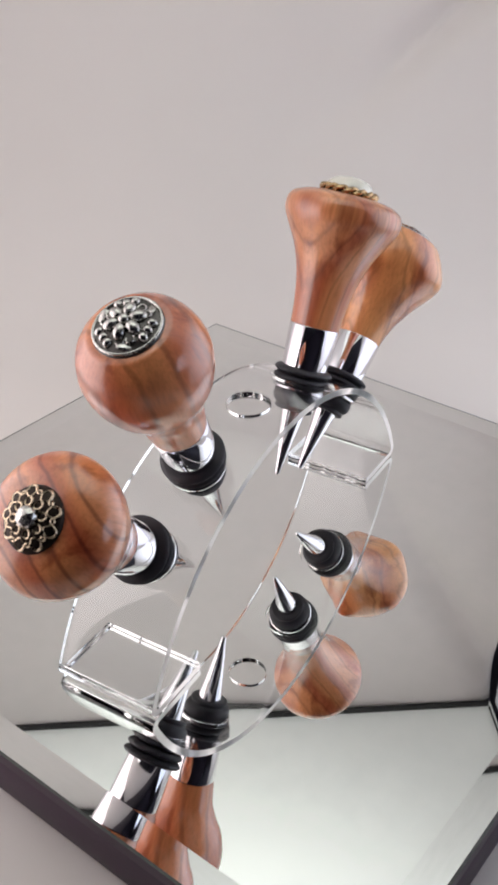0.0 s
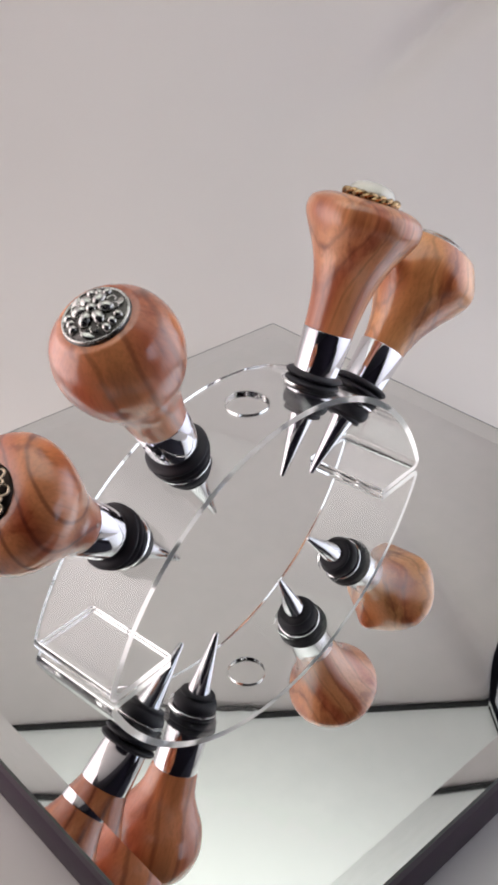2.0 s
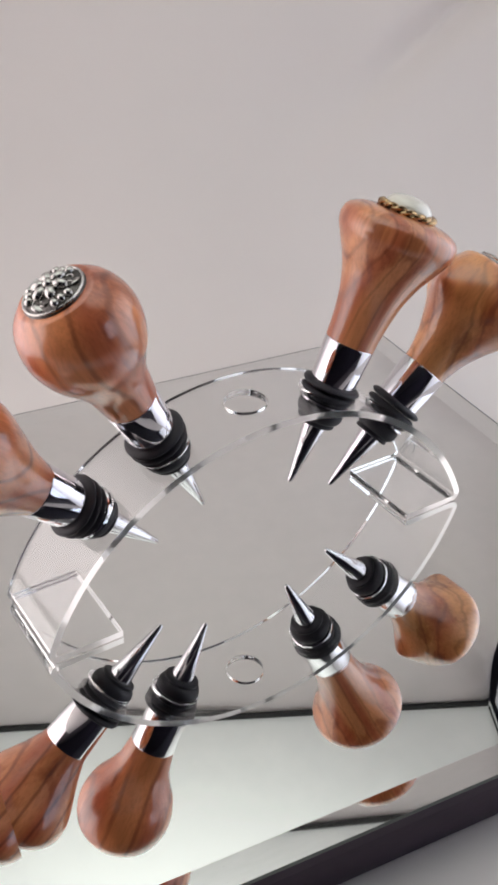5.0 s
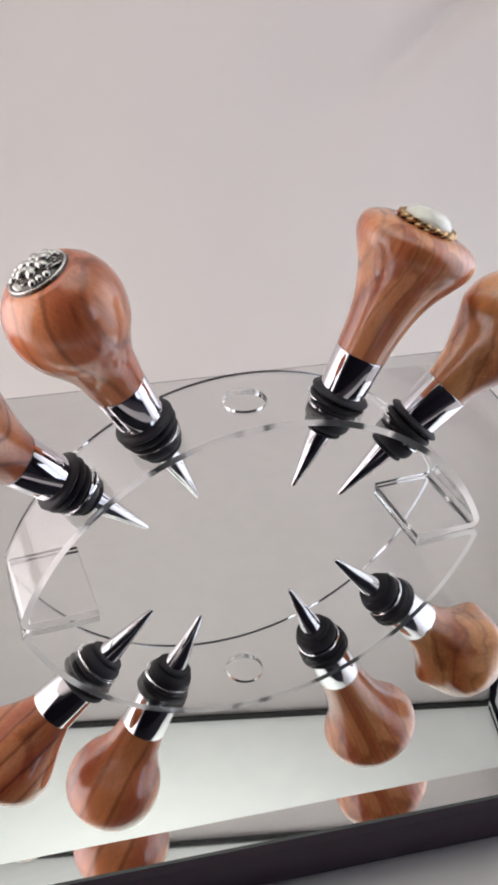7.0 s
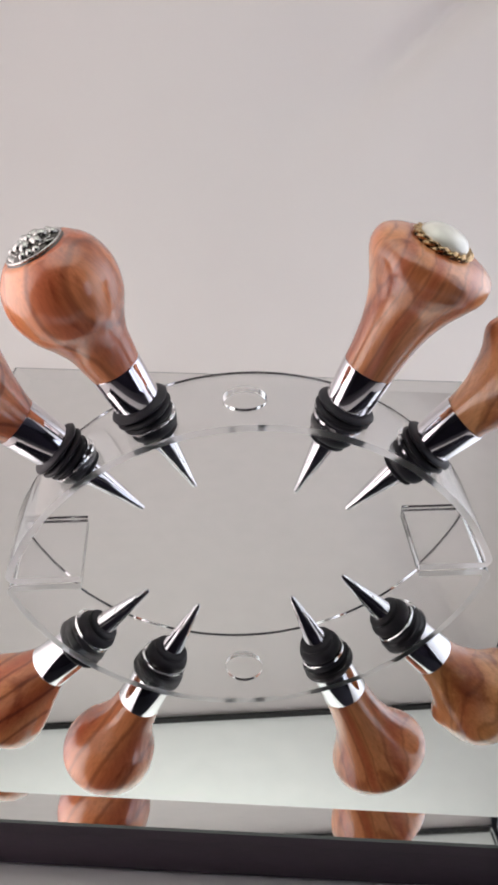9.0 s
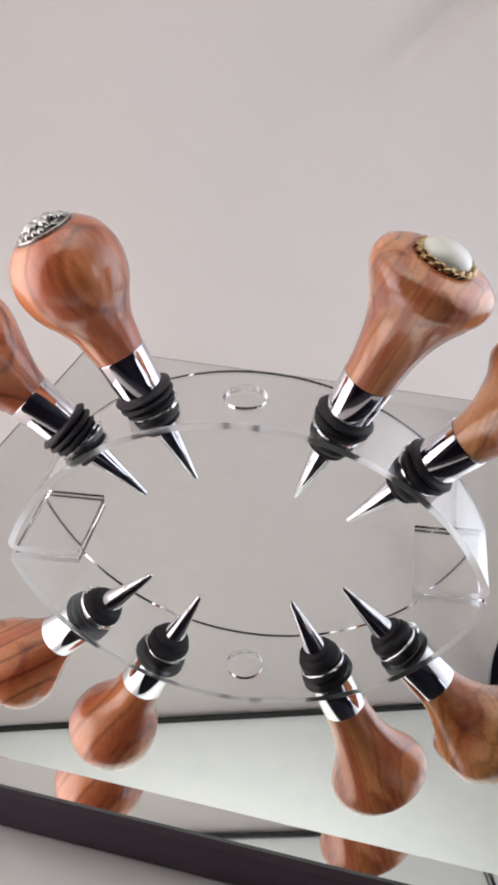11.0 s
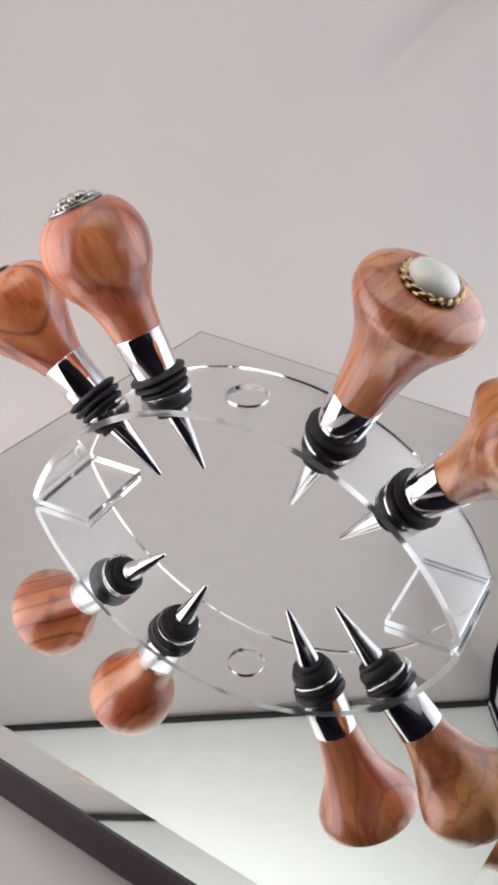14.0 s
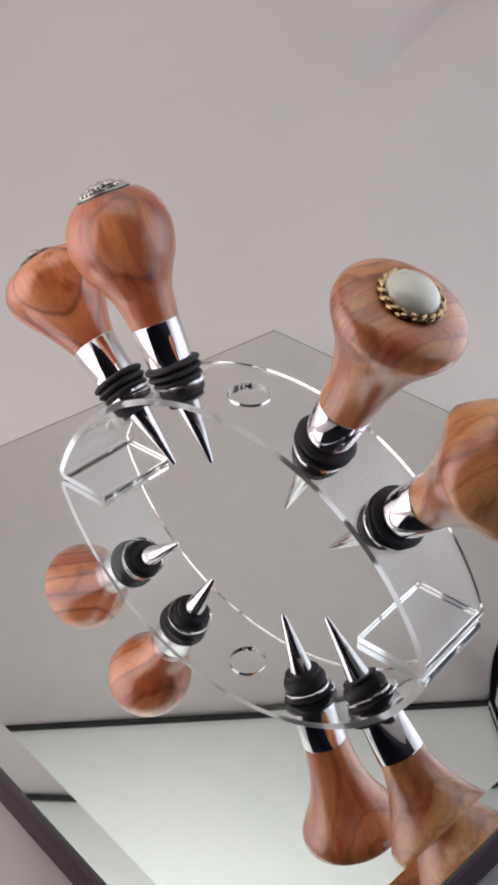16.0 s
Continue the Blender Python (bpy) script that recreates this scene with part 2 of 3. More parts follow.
# ---- the light tent and the room ----
def bent_sheet(name, wide, high, nx, ny, fold, thick, mat, m, label, kind="structure"):
    """A hanging sheet of cloth in its own x, z plane, with folds along y."""
    bm = bmesh.new()
    for back in (0.0, thick):
        for j in range(ny + 1):
            for i in range(nx + 1):
                x, z = -wide * i / nx, high * j / ny
                bm.verts.new((x, back + fold(x, z), z))
    bm.verts.ensure_lookup_table()
    n, row = (nx + 1) * (ny + 1), nx + 1
    for s in (0, n):
        for j in range(ny):
            for i in range(nx):
                q = [bm.verts[s + k] for k in (j * row + i, j * row + i + 1, (j + 1) * row + i + 1, (j + 1) * row + i)]
                bm.faces.new(q if s else q[::-1])
    rim = [j * row for j in range(ny + 1)] + [ny * row + i for i in range(1, nx + 1)] + [j * row + nx for j in range(ny - 1, -1, -1)] + [i for i in range(nx - 1, 0, -1)]
    for a, b in zip(rim, rim[1:] + rim[:1]):
        bm.faces.new((bm.verts[a], bm.verts[b], bm.verts[b + n], bm.verts[a + n]))
    return tagged(part(name, bm, mat, None, label, m), kind=kind)


def back_fold(x, z):
    """How far the sheet stands out along its normal: a short fold low down, a long soft one higher up, and slack."""
    low = (x + 0.162 - 1.25 * (z - 0.131)) / 0.023
    high = (x + 0.106 - 0.54 * (z - 0.343)) / 0.028
    out = -0.019 * math.exp(-low * low) * math.exp(-((z - 0.178) / 0.058) ** 2)
    out += -0.020 * math.exp(-high * high) * math.exp(-((z - 0.45) / 0.16) ** 2)
    soft = (x + 0.235 - 0.9 * (z - 0.10)) / 0.05
    out -= 0.006 * math.exp(-soft * soft) * math.exp(-((z - 0.12) / 0.06) ** 2)
    return out + 0.0014 * math.sin(13 * x + 3 * z) + 0.0016 * noise.noise((x * 9, z * 7, 0.3))


def side_fold(x, z):
    return 0.002 * math.sin(11 * x + 2.0) + 0.0015 * noise.noise((x * 8, z * 8, 4.0))


HIGH = TENT_TOP - CLOTH_Z
SWEEP = 0.20


def backdrop():
    """One seamless sheet: from the tent's mouth over the table, up through a wide curve and on to the tent's top."""
    bm = bmesh.new()
    line = [(-0.70 + (0.70 - 0.40) * k / 24, 0.0, 0.0) for k in range(24)] + [(-0.40 + (0.40 - SWEEP) * k / 10, 0.0, 0.0) for k in range(10)]
    line += [(-SWEEP + SWEEP * math.sin(a), SWEEP - SWEEP * math.cos(a), a) for a in (math.pi / 2 * k / 90 for k in range(90))]
    line += [(0.0, SWEEP + (HIGH - SWEEP) * k / 50, math.pi / 2) for k in range(51)]
    nx, row = 180, 181
    for y, z, lean in line:
        for i in range(row):
            x = -TENT_W * i / nx
            f = back_fold(x, z) * min(1.0, z / 0.06)
            p = TENT @ Vector((x, y, 0))
            slack = 0.0013 * noise.noise((p.x * 16, p.y * 16, 1.0)) * max(0.0, min(1.0, (math.hypot(p.x, p.y) - 0.12) / 0.06)) * max(0.0, 1 - z / 0.05)
            bm.verts.new((x, y - f * math.sin(lean), z + f * math.cos(lean) + slack))
    bm.verts.ensure_lookup_table()
    for j in range(len(line) - 1):
        for i in range(nx):
            a = j * row + i
            bm.faces.new([bm.verts[k] for k in (a, a + row, a + row + 1, a + 1)])
    ob = part("wall_back", bm, M_TENT, None, "seamless pale grey white fabric backdrop of the light tent", TENT @ pose(0, 0, CLOTH_Z))
    mod = ob.modifiers.new("thickness", "SOLIDIFY")
    mod.thickness, mod.offset = 0.0015, -1.0
    return tagged(ob, kind="structure")


backdrop()
# both sides and the roof carry the added glow that lights the tent
bent_sheet("wall_right", TENT_D, HIGH, 24, 24, side_fold, 0.002, M_SIDE_RIGHT, TENT @ pose(0.003, -TENT_D, CLOTH_Z, 0, 0, -90), "white fabric side of the light tent with added glow")
bent_sheet("wall_left", TENT_D, HIGH, 24, 24, side_fold, 0.002, M_SIDE_LEFT, TENT @ pose(-TENT_W - 0.003, 0, CLOTH_Z, 0, 0, 90), "white fabric side of the light tent with added glow")
tagged(part("ceiling", box(-TENT_W, 0, -TENT_D, 0, 0, 0.004), M_ROOF, None, "white fabric roof of the light tent with added glow", TENT @ pose(0, 0, TENT_TOP), smooth=False), kind="structure")
tagged(part("trim", box(-TENT_W + 0.004, -0.004, -0.0075, -0.0038, -0.0075, -0.001, 0.0008), M_BLACK, None, "black binding along the tent's top back seam", TENT @ pose(0, 0, TENT_TOP)), kind="structure")
tagged(part("trim", box(-0.0045, -0.003, -TENT_D, -0.009, -0.0032, -0.001, 0.0004), M_BLACK, None, "black binding along the tent's top side seam", TENT @ pose(0, 0, TENT_TOP)), kind="structure")


def table_cloth():
    bm = bmesh.new()
    n = 60
    for j in range(n + 1):
        for i in range(n + 1):
            x, y = -1.2 + 2.4 * i / n, -1.1 + 2.4 * j / n
            r = math.hypot(x, y)
            z = -abs(0.002 * noise.noise((x * 14, y * 14, 2.0)))
            if r > 0.26:
                z += 0.003 * noise.noise((x * 9, y * 9, 0)) * min(1, (r - 0.26) / 0.1)
            bm.verts.new((x, y, z))
    bm.verts.ensure_lookup_table()
    for j in range(n):
        for i in range(n):
            a = j * (n + 1) + i
            bm.faces.new([bm.verts[k] for k in (a, a + 1, a + n + 2, a + n + 1)])
    return tagged(part("floor", bm, M_FLOOR, None, "dark cloth spread over the table", pose(0, 0, CLOTH_Z - 0.006)), kind="structure")


table_cloth()
for wall_name, m, mat in (("wall_room_front", pose(0, -2.2, 0), M_ROOM_DARK), ("wall_room_behind", pose(0, 2.2, 0, 0, 0, 180), M_ROOM), ("wall_room_west", pose(-2.2, 0, 0, 0, 0, -90), M_ROOM)):
    tagged(part(wall_name, box(-2.2, 2.2, -0.1, 0, -0.8, 1.7), mat, None, "dim painted wall of the room", m, smooth=False), kind="structure")
tagged(part("ceiling_room", box(-2.2, 2.2, -2.2, 2.2, 1.7, 1.8), M_ROOM, None, "grey ceiling of the room", smooth=False), kind="structure")
tagged(part("floor_room", box(-2.2, 2.2, -2.2, 2.2, -0.9, -0.8), M_ROOM, None, "grey floor of the room", smooth=False), kind="structure")
# the side wall has a window on the overcast day outside
bm_ = bmesh.new()
for y0, y1, z0, z1 in ((-2.2, -1.5, -0.8, 1.7), (-0.3, 2.2, -0.8, 1.7), (-1.5, -0.3, -0.8, 0.1), (-1.5, -0.3, 1.3, 1.7)):
    box(2.2, 2.3, y0, y1, z0, z1, 0.0, bm_)
tagged(part("wall_room_east", bm_, M_ROOM, None, "grey painted wall with a window", smooth=False), kind="structure")
win_ = tagged(new("window_1"), "white framed window on an overcast day", kind="structure")
for y0, y1, z0, z1 in ((-1.5, -1.45, 0.1, 1.3), (-0.35, -0.3, 0.1, 1.3), (-0.925, -0.875, 0.15, 1.25), (-1.45, -0.35, 0.1, 0.15), (-1.45, -0.35, 1.25, 1.3)):
    part("window_frame", box(2.21, 2.26, y0, y1, z0, z1, 0.004), M_TENT, win_)
M_DAY, t_, b_ = material("overcast_day")
b_.inputs["Emission Color"].default_value = (0.72, 0.82, 1.0, 1)
b_.inputs["Emission Strength"].default_value = 1.8
tagged(part("backdrop", box(2.6, 2.62, -2.6, 0.8, -0.6, 2.0), M_DAY, None, "pale overcast daylight outside the window", smooth=False), kind="structure")


# ---- what turns ----
HALF_X, HALF_Y, BEVEL, SLANT = 0.1503, 0.1487, 0.0120, 4.2
MIRROR_AT = pose(0.0070, 0.0023, 0, 0, 0, -6.72)


def mirror_stand():
    stand = tagged(new("mirror_stand"), "square mirror with a slanted rim on a dark plum board", "mirror")
    corners = ((-1, -1), (1, -1), (1, 1), (-1, 1))

    def frame_rows(bm, steps):
        return [[bm.verts.new((sx * (HALF_X - dx), sy * (HALF_Y - dx), z)) for sx, sy in corners] for dx, z in steps]

    rise = BEVEL * math.tan(radians(SLANT))
    bm = bmesh.new()
    rows = frame_rows(bm, ((BEVEL, 0.0), (BEVEL, -0.0038)))
    bm.faces.new(rows[0])
    bm.faces.new(rows[1][::-1])
    for k in range(4):
        bm.faces.new((rows[1][k], rows[1][(k + 1) % 4], rows[0][(k + 1) % 4], rows[0][k]))
    part("mirror_sheet", bm, M_MIRROR, stand, "square silvered mirror", MIRROR_AT, smooth=False)
    bm = bmesh.new()
    rows = frame_rows(bm, ((BEVEL - 0.00001, 0.0), (0.0010, rise), (0.0, rise - 0.0002), (0.0, -0.0038), (BEVEL - 0.00001, -0.0038)))
    for n, (lo, hi) in enumerate(zip(rows, rows[1:] + rows[:1])):
        for k in range(4):
            bm.faces.new((hi[k], hi[(k + 1) % 4], lo[(k + 1) % 4], lo[k])).material_index = min(n, 2)
    rim = part("bevelled_rim", bm, M_RIM, stand, "slanted mirror rim with a ground edge", MIRROR_AT, smooth=False)
    rim.data.materials.append(M_GROUND)
    rim.data.materials.append(M_BOARD)
    part("board", box(-HALF_X + 0.0004, HALF_X - 0.0004, -HALF_Y + 0.0004, HALF_Y - 0.0004, -0.0212, -0.0038, 0.0012), M_BOARD, stand, "dark plum board", MIRROR_AT)
    part("turning_base", lathe([(0.11, CLOTH_Z + 0.0002), (0.112, CLOTH_Z + 0.0005), (0.112, -0.0216), (0.110, -0.0212)], 48), M_BLACK, stand, "black round turning base")
    return stand


# the arch: a strip of clear acrylic bent over the middle of the mirror
ARCH_X, ARCH_R, ARCH_Z, STRIP, WIDE, ARCH_Y = -0.0030, 0.1085, -0.0347, 0.0028, 0.0420, 0.0010
FOOT_BEND, FOOT_LONG = 0.0040, 0.0265
ARC_END = math.acos((FOOT_BEND - ARCH_Z) / (ARCH_R - FOOT_BEND))
LEG = 0.0
HOLE_R, CROWN_HOLE_R = 0.0109, 0.0089
HOLES = (-41.2, -21.5, -1.0, 19.7, 40.2)


def strip_point(u):
    """The strip's outer line and its outward normal, u metres from the crown."""
    s, u = (1 if u >= 0 else -1), abs(u)
    if u <= ARC_END * ARCH_R:
        a = u / ARCH_R
        return Vector((s * ARCH_R * math.sin(a), 0, ARCH_Z + ARCH_R * math.cos(a))), Vector((s * math.sin(a), 0, math.cos(a)))
    u -= ARC_END * ARCH_R
    n = Vector((s * math.sin(ARC_END), 0, math.cos(ARC_END)))
    down = Vector((s * math.cos(ARC_END), 0, -math.sin(ARC_END)))
    knee = Vector((s * ARCH_R * math.sin(ARC_END), 0, ARCH_Z + ARCH_R * math.cos(ARC_END)))
    if u <= LEG:
        return knee + down * u, n
    u -= LEG
    mid = knee + down * LEG - n * FOOT_BEND
    if u <= (math.pi - ARC_END) * FOOT_BEND:
        a = ARC_END + u / FOOT_BEND
        n = Vector((s * math.sin(a), 0, math.cos(a)))
        return mid + n * FOOT_BEND, n
    u -= (math.pi - ARC_END) * FOOT_BEND
    return mid + Vector((-s * u, 0, -FOOT_BEND)), Vector((0, 0, -1))


def acrylic_arch():
    arch = tagged(new("stopper_holder"), "clear acrylic arch holder standing on the mirror", "display holder")
    flat, faces, index = [], [], {}

    def vert(u, v):
        key = (round(u, 7), round(v, 7))
        if key not in index:
            index[key] = len(flat)
            flat.append((u, v))
        return index[key]

    side, reach = 8, 0.0160
    end = ARC_END * ARCH_R + LEG + (math.pi - ARC_END) * FOOT_BEND + FOOT_LONG
    centres = [radians(a) * ARCH_R for a in HOLES]
    cuts = [-end]
    for c in centres:
        cuts += [c - reach, c + reach]
    cuts.append(end)
    vs = [-WIDE / 2 + WIDE * k / side for k in range(side + 1)]
    for k, (a, b) in enumerate(zip(cuts, cuts[1:])):
        if k % 2 == 0:
            n = max(1, int((b - a) / (0.0007 if k in (0, len(cuts) - 2) else 0.0016)))
            for i in range(n):
                u0, u1 = a + (b - a) * i / n, a + (b - a) * (i + 1) / n
                for v0, v1 in zip(vs, vs[1:]):
                    faces.append((vert(u0, v0), vert(u1, v0), vert(u1, v1), vert(u0, v1)))
        else:
            c = (a + b) / 2
            us = [a + (b - a) * i / side for i in range(side + 1)]
            rim = [(u, vs[0]) for u in us[:-1]] + [(us[-1], v) for v in vs[:-1]] + [(u, vs[-1]) for u in us[:0:-1]] + [(us[0], v) for v in vs[:0:-1]]
            loops = []
            for f in (0.0, 0.12, 0.4, 0.7, 1.0):
                loop = []
                for j, (u, v) in enumerate(rim):
                    g = math.atan2(v / (WIDE / 2), (u - c) / reach)
                    q = CROWN_HOLE_R if abs(c) < 0.01 else HOLE_R
                    hu, hv = c + q * math.cos(g), q * math.sin(g)
                    loop.append(vert(hu + (u - hu) * f, hv + (v - hv) * f) if f < 1 else vert(u, v))
                loops.append(loop)
            for lo, hi in zip(loops, loops[1:]):
                for j in range(len(rim)):
                    i = (j + 1) % len(rim)
                    faces.append((lo[j], lo[i], hi[i], hi[j]))
    bm = bmesh.new()
    outer, inner = [], []
    for u, v in flat:
        p, n = strip_point(u)
        off = Vector((ARCH_X, ARCH_Y + v, 0.0004))
        outer.append(bm.verts.new(p + off))
        inner.append(bm.verts.new(p - n * STRIP + off))
    count = {}
    for f in faces:
        bm.faces.new([outer[k] for k in f])
        bm.faces.new([inner[k] for k in f[::-1]])
        for a, b in zip(f, f[1:] + f[:1]):
            count.setdefault((min(a, b), max(a, b)), []).append((a, b))
    for uses in count.values():
        if len(uses) == 1:
            a, b = uses[0]
            bm.faces.new((outer[b], outer[a], inner[a], inner[b])).material_index = 1
    sharp = [e for e in bm.edges if len(e.link_faces) == 2 and e.calc_face_angle(0) > radians(60)]
    bmesh.ops.bevel(bm, geom=sharp, offset=0.00035, segments=1, affect="EDGES", material=1)
    bmesh.ops.recalc_face_normals(bm, faces=bm.faces)
    bm.normal_update()
    groups = {}
    for f in bm.faces:
        c = f.calc_center_median()
        if f.material_index == 0:
            key = "bent_strip"
        elif abs(c.y - ARCH_Y) > WIDE / 2 - 0.0005:
            key = "front_edge" if c.y < ARCH_Y else "back_edge"
        elif c.z < 0.006:
            key = "foot_edge" if c.x < ARCH_X else "foot_edge_2"
        else:
            a = math.degrees(math.atan2(c.x - ARCH_X, c.z - ARCH_Z))
            key = "hole_rim_%d" % min(range(5), key=lambda k: abs(HOLES[k] - a))
        groups.setdefault(key, []).append(f)
    for key, made in groups.items():
        piece, copies = bmesh.new(), {}
        for f in made:
            for v in f.verts:
                if v not in copies:
                    copies[v] = piece.verts.new(v.co)
            piece.faces.new([copies[v] for v in f.verts])
        name = key if key == "bent_strip" else key.split("_")[0] + "_" + key.split("_")[1]
        me = bpy.data.meshes.new(name)
        piece.to_mesh(me)
        piece.free()
        me.materials.append(M_ACRYLIC if key == "bent_strip" else M_SAWN if key == "front_edge" else M_EDGE)
        me.shade_smooth()
        me.set_sharp_from_angle(angle=radians(50))
        shared(name, me, arch, Matrix(), "clear bent acrylic strip" if key == "bent_strip" else "")
    bm.free()
    return arch


# ---- bottle stoppers; z runs from the steel tip to the wooden top ----
def stopper_base(thing):
    part("cone", lathe([(0.0, 0.0), (0.0007, 0.0002), (0.0011, 0.0008), (0.0052, 0.0285), (0.0060, 0.0290), (0.0060, 0.0360)], 40), M_CHROME, thing, "polished chrome cone")
    low = glide([(0.0055, 0.0284), (0.0072, 0.0284), (0.0080, 0.0291), (0.0077, 0.0303), (0.0089, 0.0312), (0.0097, 0.0328), (0.0098, 0.0346), (0.0090, 0.0361), (0.0058, 0.0363)], 3)
    part("rubber_sleeve", lathe(low, 40), M_RUBBER, thing, "black rubber sleeve")
    part("spacer_ring", lathe([(0.0058, 0.0363), (0.0100, 0.0363), (0.0104, 0.0366), (0.0104, 0.0374), (0.0100, 0.0377), (0.0058, 0.0377)], 40), M_CHROME, thing, "thin chrome ring")
    ridge = [(0.0062, 0.0), (0.0100, 0.0001), (0.0116, 0.0010), (0.0119, 0.0018), (0.0112, 0.0026), (0.0098, 0.0031), (0.0062, 0.0031)]
    for z, k in ((0.0377, 0.91), (0.0410, 1.0), (0.0443, 1.03)):
        part("rubber_ring", lathe([(r * k, z + h) for r, h in glide(ridge, 3)], 40), M_RUBBER, thing, "black rubber sealing ring")
    part("collar", lathe([(0.0062, 0.0474), (0.0093, 0.0474), (0.0095, 0.0476), (0.0106, 0.0647), (0.0104, 0.0651), (0.0060, 0.0651)], 56), M_CHROME, thing, "polished chrome collar")


def wood_head(thing, points, mat, shape=None, around=64):
    return part("wooden_head", lathe([points[0]] + glide(points[1:], 6), around, shape), mat, thing, "polished olive wood head")


def stopper_beads():
    thing = tagged(new("bottle_stopper"), "round olive wood bottle stopper with a beaded silver medallion", "bottle stopper", "stoppers in the acrylic holder")
    stopper_base(thing)
    wood_head(thing, [(0.0, 0.0652), (0.0104, 0.0652), (0.0112, 0.070), (0.0125, 0.077), (0.0157, 0.084), (0.0197, 0.0910), (0.0219, 0.0990), (0.0218, 0.1060), (0.0194, 0.1130), (0.0152, 0.1178), (0.0118, 0.1195), (0.0, 0.1200)], M_WOOD_BALL)
    med = part("medallion", lathe(glide([(0.0, 0.1185), (0.0124, 0.1185), (0.0128, 0.1200), (0.0124, 0.1207), (0.0114, 0.1206), (0.0090, 0.1218), (0.0050, 0.1228), (0.0, 0.1230)], 4), 48), M_SILVER_DARK, thing, "domed silver medallion with a flower of beads", Matrix.Translation((0, 0, 0.0138)) @ Matrix.Diagonal((0.885, 0.885, 0.885, 1)))
    part("rim", torus(bmesh.new(), 0.0124, 0.0006, 0.1206), M_SILVER, med)
    petal = mesh_of("petal", bead(0.0033, 0.0023, 0.0021), M_SILVER)
    centre = mesh_of("bead", bead(0.0022, 0.0022, 0.0021), M_SILVER)
    small = mesh_of("bead", bead(0.0020, 0.0017, 0.0017), M_SILVER)
    shared("bead", centre, med, pose(0, 0, 0.1240))
    for k in range(6):
        a = 60 * k + 10
        shared("petal", petal, med, pose(0.0049 * math.cos(radians(a)), 0.0049 * math.sin(radians(a)), 0.1234, 0, 14, a))
    leaf = mesh_of("leaf", bead(0.0031, 0.0017, 0.0006), M_SILVER)
    for k in range(3):
        for j in (-1, 0, 1):
            a = 120 * k + 30 + 19 * j
            r = 0.0090 if j == 0 else 0.0096
            shared("bead", small, med, pose(r * math.cos(radians(a)), r * math.sin(radians(a)), 0.1217, 0, 25, a))
        a = 120 * k + 90
        shared("leaf", leaf, med, pose(0.0099 * math.cos(radians(a)), 0.0099 * math.sin(radians(a)), 0.1214, 0, 22, a + 90))
        for side in (-1, 1):
            b0 = radians(a + 14 * side)
            wire = [(0.0078 * math.cos(b0) + 0.0016 * math.cos(b), 0.0078 * math.sin(b0) + 0.0016 * math.sin(b), 0.1222) for b in (2 * math.pi * i / 12 for i in range(12))]
            part("wire", tube_along(bmesh.new(), wire, 0.0003, 5), M_SILVER, med)
    return thing


def stopper_filigree():
    thing = tagged(new("bottle_stopper"), "mushroom shaped olive wood bottle stopper with a dark filigree medallion", "bottle stopper", "stoppers in the acrylic holder")
    stopper_base(thing)
    wood_head(thing, [(0.0, 0.0652), (0.0104, 0.0652), (0.0117, 0.0695), (0.0144, 0.0762), (0.0180, 0.0835), (0.0211, 0.0900), (0.0229, 0.0960), (0.0225, 0.1012), (0.0190, 0.1064), (0.0125, 0.1093), (0.0, 0.1100)], M_WOOD_MUSHROOM)
    med = part("medallion", lathe(glide([(0.0, 0.1080), (0.0108, 0.1080), (0.0112, 0.1098), (0.0100, 0.1116), (0.0065, 0.1132), (0.0, 0.1138)], 4), 48), M_BRASS_DARK, thing, "dark domed filigree medallion with pale wires", Matrix.Translation((0, 0, 0.0081)) @ Matrix.Diagonal((0.925, 0.925, 0.925, 1)))

    def dome(r):
        return 0.1140 - 0.0028 * (r / 0.0105) ** 2

    def scallop(count, mean, swing, sharp, radius):
        path = []
        for i in range(count * 12):
            a = 2 * math.pi * i / (count * 12)
            r = mean + swing * math.copysign(abs(math.cos(count * a / 2 * 2)) ** sharp, math.cos(count * a))
            path.append((r * math.cos(a), r * math.sin(a), dome(r)))
        part("wire", tube_along(bmesh.new(), path, radius, 6), M_WIRE, med)

    scallop(9, 0.0094, 0.0013, 0.6, 0.00052)
    scallop(9, 0.0080, -0.0012, 0.7, 0.00046)
    for k in range(8):
        a = radians(45 * k)
        loop = []
        for i in range(12):
            b = 2 * math.pi * i / 12
            r, w = 0.0052 + 0.0015 * math.cos(b), 0.0013 * math.sin(b)
            loop.append((r * math.cos(a) - w * math.sin(a), r * math.sin(a) + w * math.cos(a), dome(r) + 0.0001))
        part("petal_wire", tube_along(bmesh.new(), loop, 0.00042, 5), M_WIRE, med)
    bm = bmesh.new()
    bmesh.ops.create_icosphere(bm, subdivisions=2, radius=1.0, matrix=Matrix.Translation((0, 0, 0.1140)) @ Matrix.Diagonal((0.0039, 0.0039, 0.0026, 1)))
    part("faceted_centre", bm, M_SILVER, med, "faceted silver centre", smooth=False)
    return thing


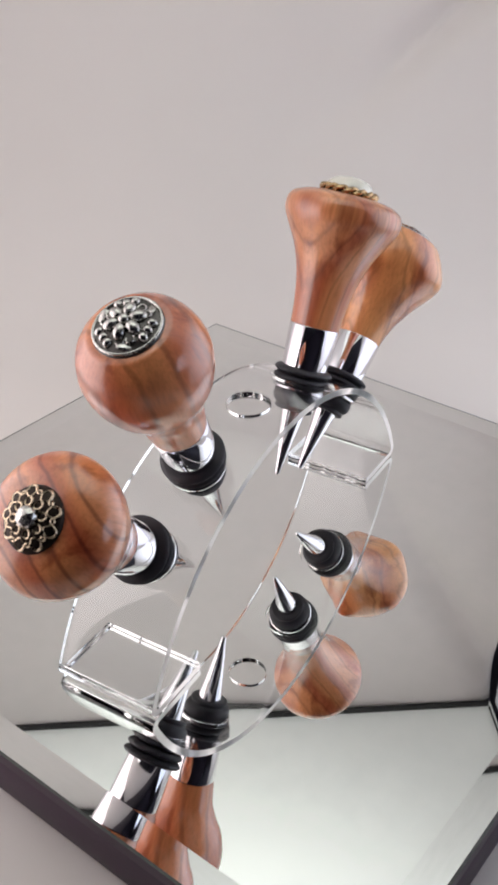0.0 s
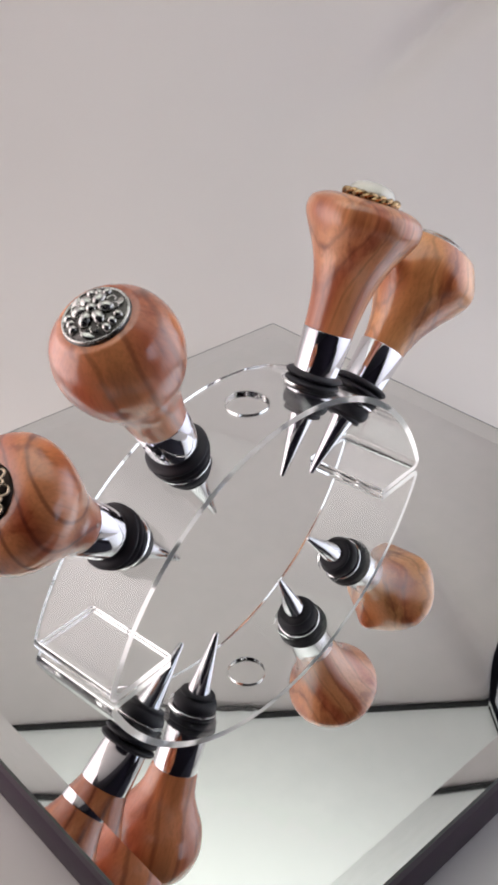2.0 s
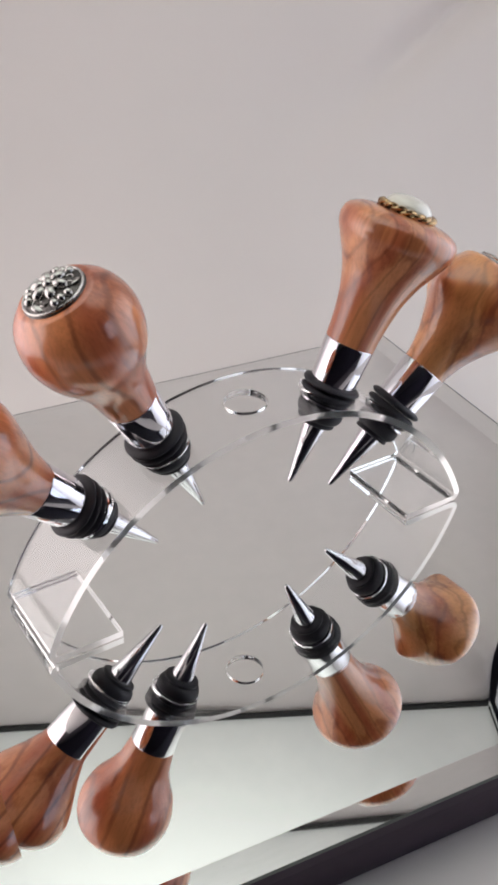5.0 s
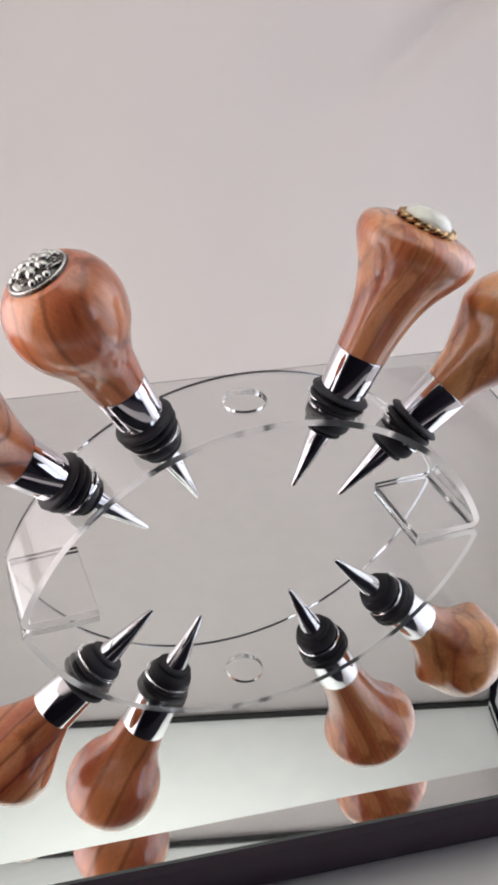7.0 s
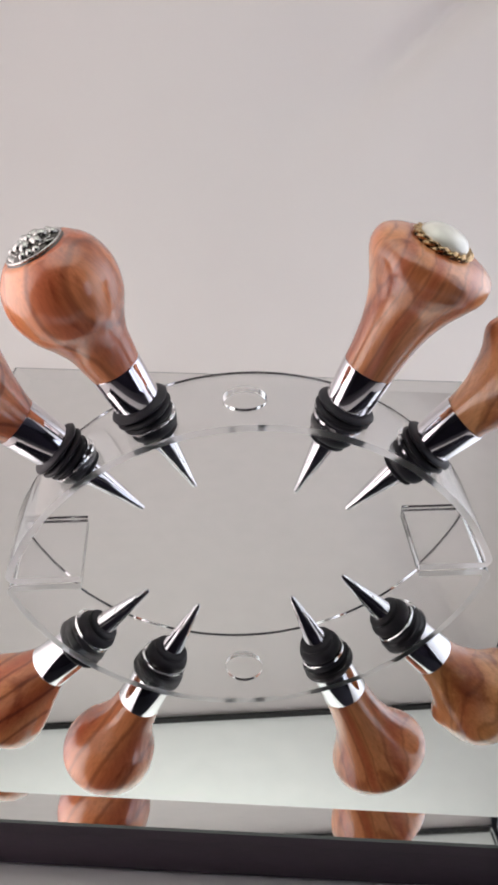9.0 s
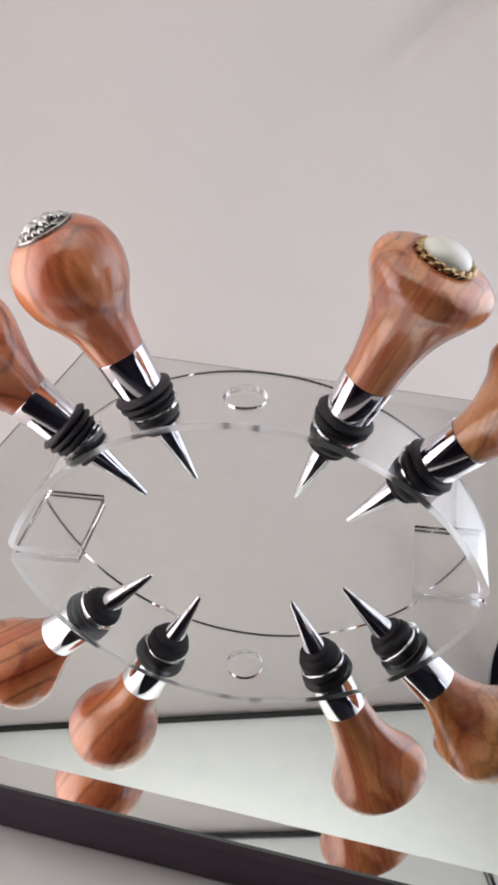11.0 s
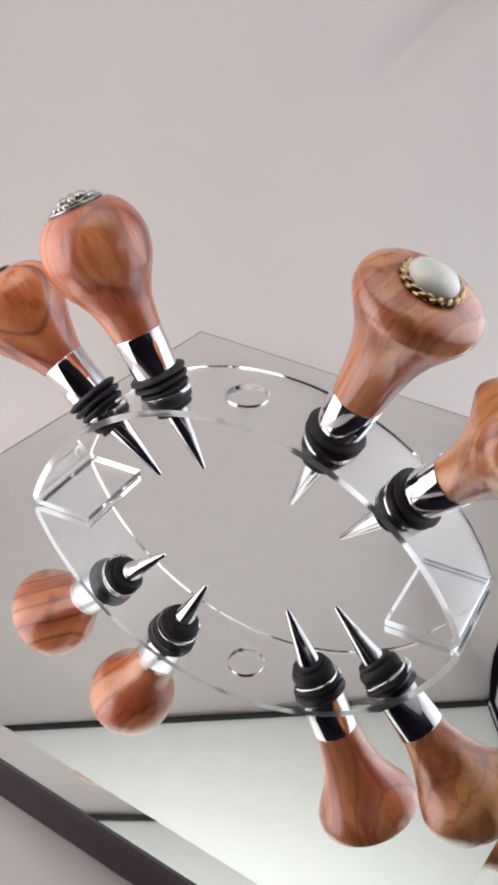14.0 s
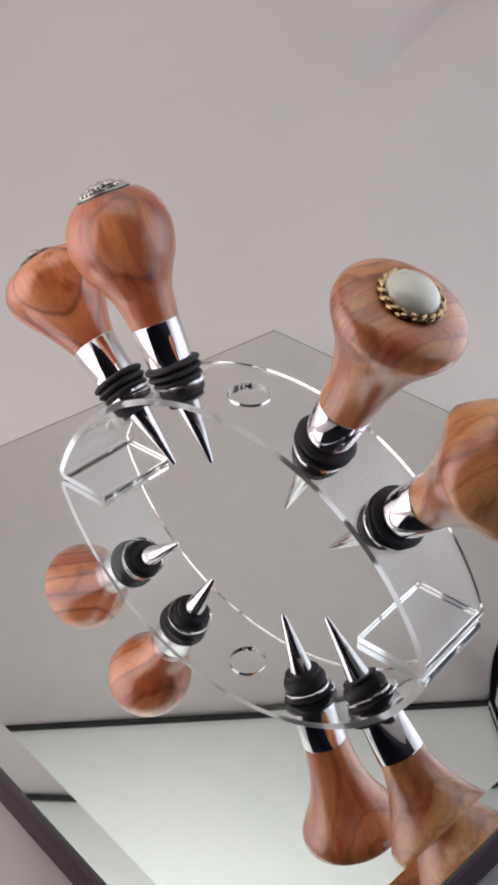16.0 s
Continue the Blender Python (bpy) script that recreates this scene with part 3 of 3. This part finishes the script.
def stopper_pearl():
    thing = tagged(new("bottle_stopper"), "flared olive wood bottle stopper with a gold rimmed cream pearl", "bottle stopper", "stoppers in the acrylic holder")
    stopper_base(thing)
    wood_head(thing, [(0.0, 0.0652), (0.0104, 0.0652), (0.0109, 0.0720), (0.0120, 0.0800), (0.0138, 0.0880), (0.0168, 0.0960), (0.0206, 0.1030), (0.0235, 0.1085), (0.0241, 0.1125), (0.0227, 0.1163), (0.0182, 0.1188), (0.0115, 0.1199), (0.0, 0.1201)], M_WOOD_FLARE)
    med = part("medallion", lathe(glide([(0.0, 0.1192), (0.0110, 0.1192), (0.0113, 0.1203), (0.0106, 0.1212), (0.0, 0.1212)], 4), 48), M_BRASS_DARK, thing, "gold rope setting with a pearl")
    for strand in range(2):
        path = []
        for i in range(160):
            a = 2 * math.pi * i / 160
            turn = 8 * a + math.pi * strand
            r = 0.0106 + 0.0008 * math.cos(turn)
            path.append((r * math.cos(a), r * math.sin(a), 0.1211 + 0.0008 * math.sin(turn)))
        part("rope_strand", tube_along(bmesh.new(), path, 0.0010, 8), M_BRASS, med, "twisted gold rope strand")
    part("pearl", lathe(glide([(0.0, 0.1206), (0.0092, 0.1207), (0.0097, 0.1218), (0.0091, 0.1238), (0.0070, 0.1258), (0.0036, 0.1269), (0.0, 0.1272)], 5), 48), M_PEARL, med, "cream half pearl")
    return thing


def stopper_burl():
    thing = tagged(new("bottle_stopper"), "scalloped olive wood bottle stopper with a flat silver cap", "bottle stopper", "stoppers in the acrylic holder")
    stopper_base(thing)

    knots = ((-90, 0.1000, 0.0030, 0.50, 0.0072), (-30, 0.0985, 0.0018, 0.35, 0.006), (35, 0.0965, 0.0026, 0.30, 0.0055), (110, 0.0975, 0.0022, 0.35, 0.006), (175, 0.0960, 0.0028, 0.32, 0.0055))

    def scoops(a, r, z):
        k = max(0.0, 1 - ((z - 0.0985) / 0.017) ** 2)
        q = r * (1.0 - 0.05 * k * abs(math.cos(2.5 * a + 0.4)))
        for at, high, rise, wide, tall in knots:
            d = (a - radians(at) + math.pi) % (2 * math.pi) - math.pi
            q += rise * math.exp(-(d / wide) ** 2 - ((z - high) / tall) ** 2)
        return q

    wood_head(thing, [(0.0, 0.0652), (0.0101, 0.0652), (0.0109, 0.0700), (0.0130, 0.0775), (0.0168, 0.0855), (0.0210, 0.0930), (0.0234, 0.0995), (0.0232, 0.1060), (0.0200, 0.1125), (0.0150, 0.1168), (0.0, 0.1180)], M_WOOD_BURL, scoops, 100)
    med = part("medallion", lathe(glide([(0.0, 0.1165), (0.0118, 0.1165), (0.0122, 0.1182), (0.0112, 0.1192), (0.0, 0.1200)], 4), 48), M_SILVER, thing, "flat silver cap")
    part("rim", torus(bmesh.new(), 0.0117, 0.0006, 0.1188), M_SILVER, med)
    return thing


def motions():
    turn = ((0, 59.46), (0.5, 59.06), (1, 56.64), (1.5, 52.63), (2, 50.29), (2.5, 47.62), (3, 44.78), (3.5, 41.8), (4, 38.96), (4.5, 36.0), (5, 33.0), (5.5, 30.0), (6, 27.0), (6.5, 23.95), (7, 20.64),
            (7.5, 15.8), (8, 12.41), (8.5, 7.6), (9, 4.08), (9.5, 0.85), (10, -2.2), (10.5, -5.2), (11, -8.2), (11.5, -11.28), (12, -14.86), (12.5, -19.27), (13, -21.9), (13.5, -25.19), (14, -27.26),
            (14.5, -29.66), (15, -32.73), (15.5, -35.89), (16, -39.43))
    for thing, rest in TURNING:
        walk(thing, [(t, pose(0, 0, 0, 0, 0, a) @ rest) for t, a in turn])


# tip of each stopper, the way it points and its turn about its own axis
TURNING = [(mirror_stand(), Matrix()), (acrylic_arch(), Matrix())]
for make, tip, way, spin in ((stopper_filigree, (-0.0471, 0.0, 0.0222), (-0.736, 0.0, 0.677), 20), (stopper_beads, (-0.0253, 0.0004, 0.0322), (-0.455, -0.014, 0.890), 0),
                             (stopper_pearl, (0.0162, -0.0006, 0.0287), (0.415, -0.02, 0.909), 0), (stopper_burl, (0.0384, 0.0005, 0.0183), (0.69, -0.065, 0.72), 0)):
    lean = Vector((0, 0, 1)).rotation_difference(Vector(way)).to_matrix().to_4x4()
    TURNING.append((make(), Matrix.Translation(tip) @ lean @ pose(0, 0, 0, 0, 0, spin)))

motions()
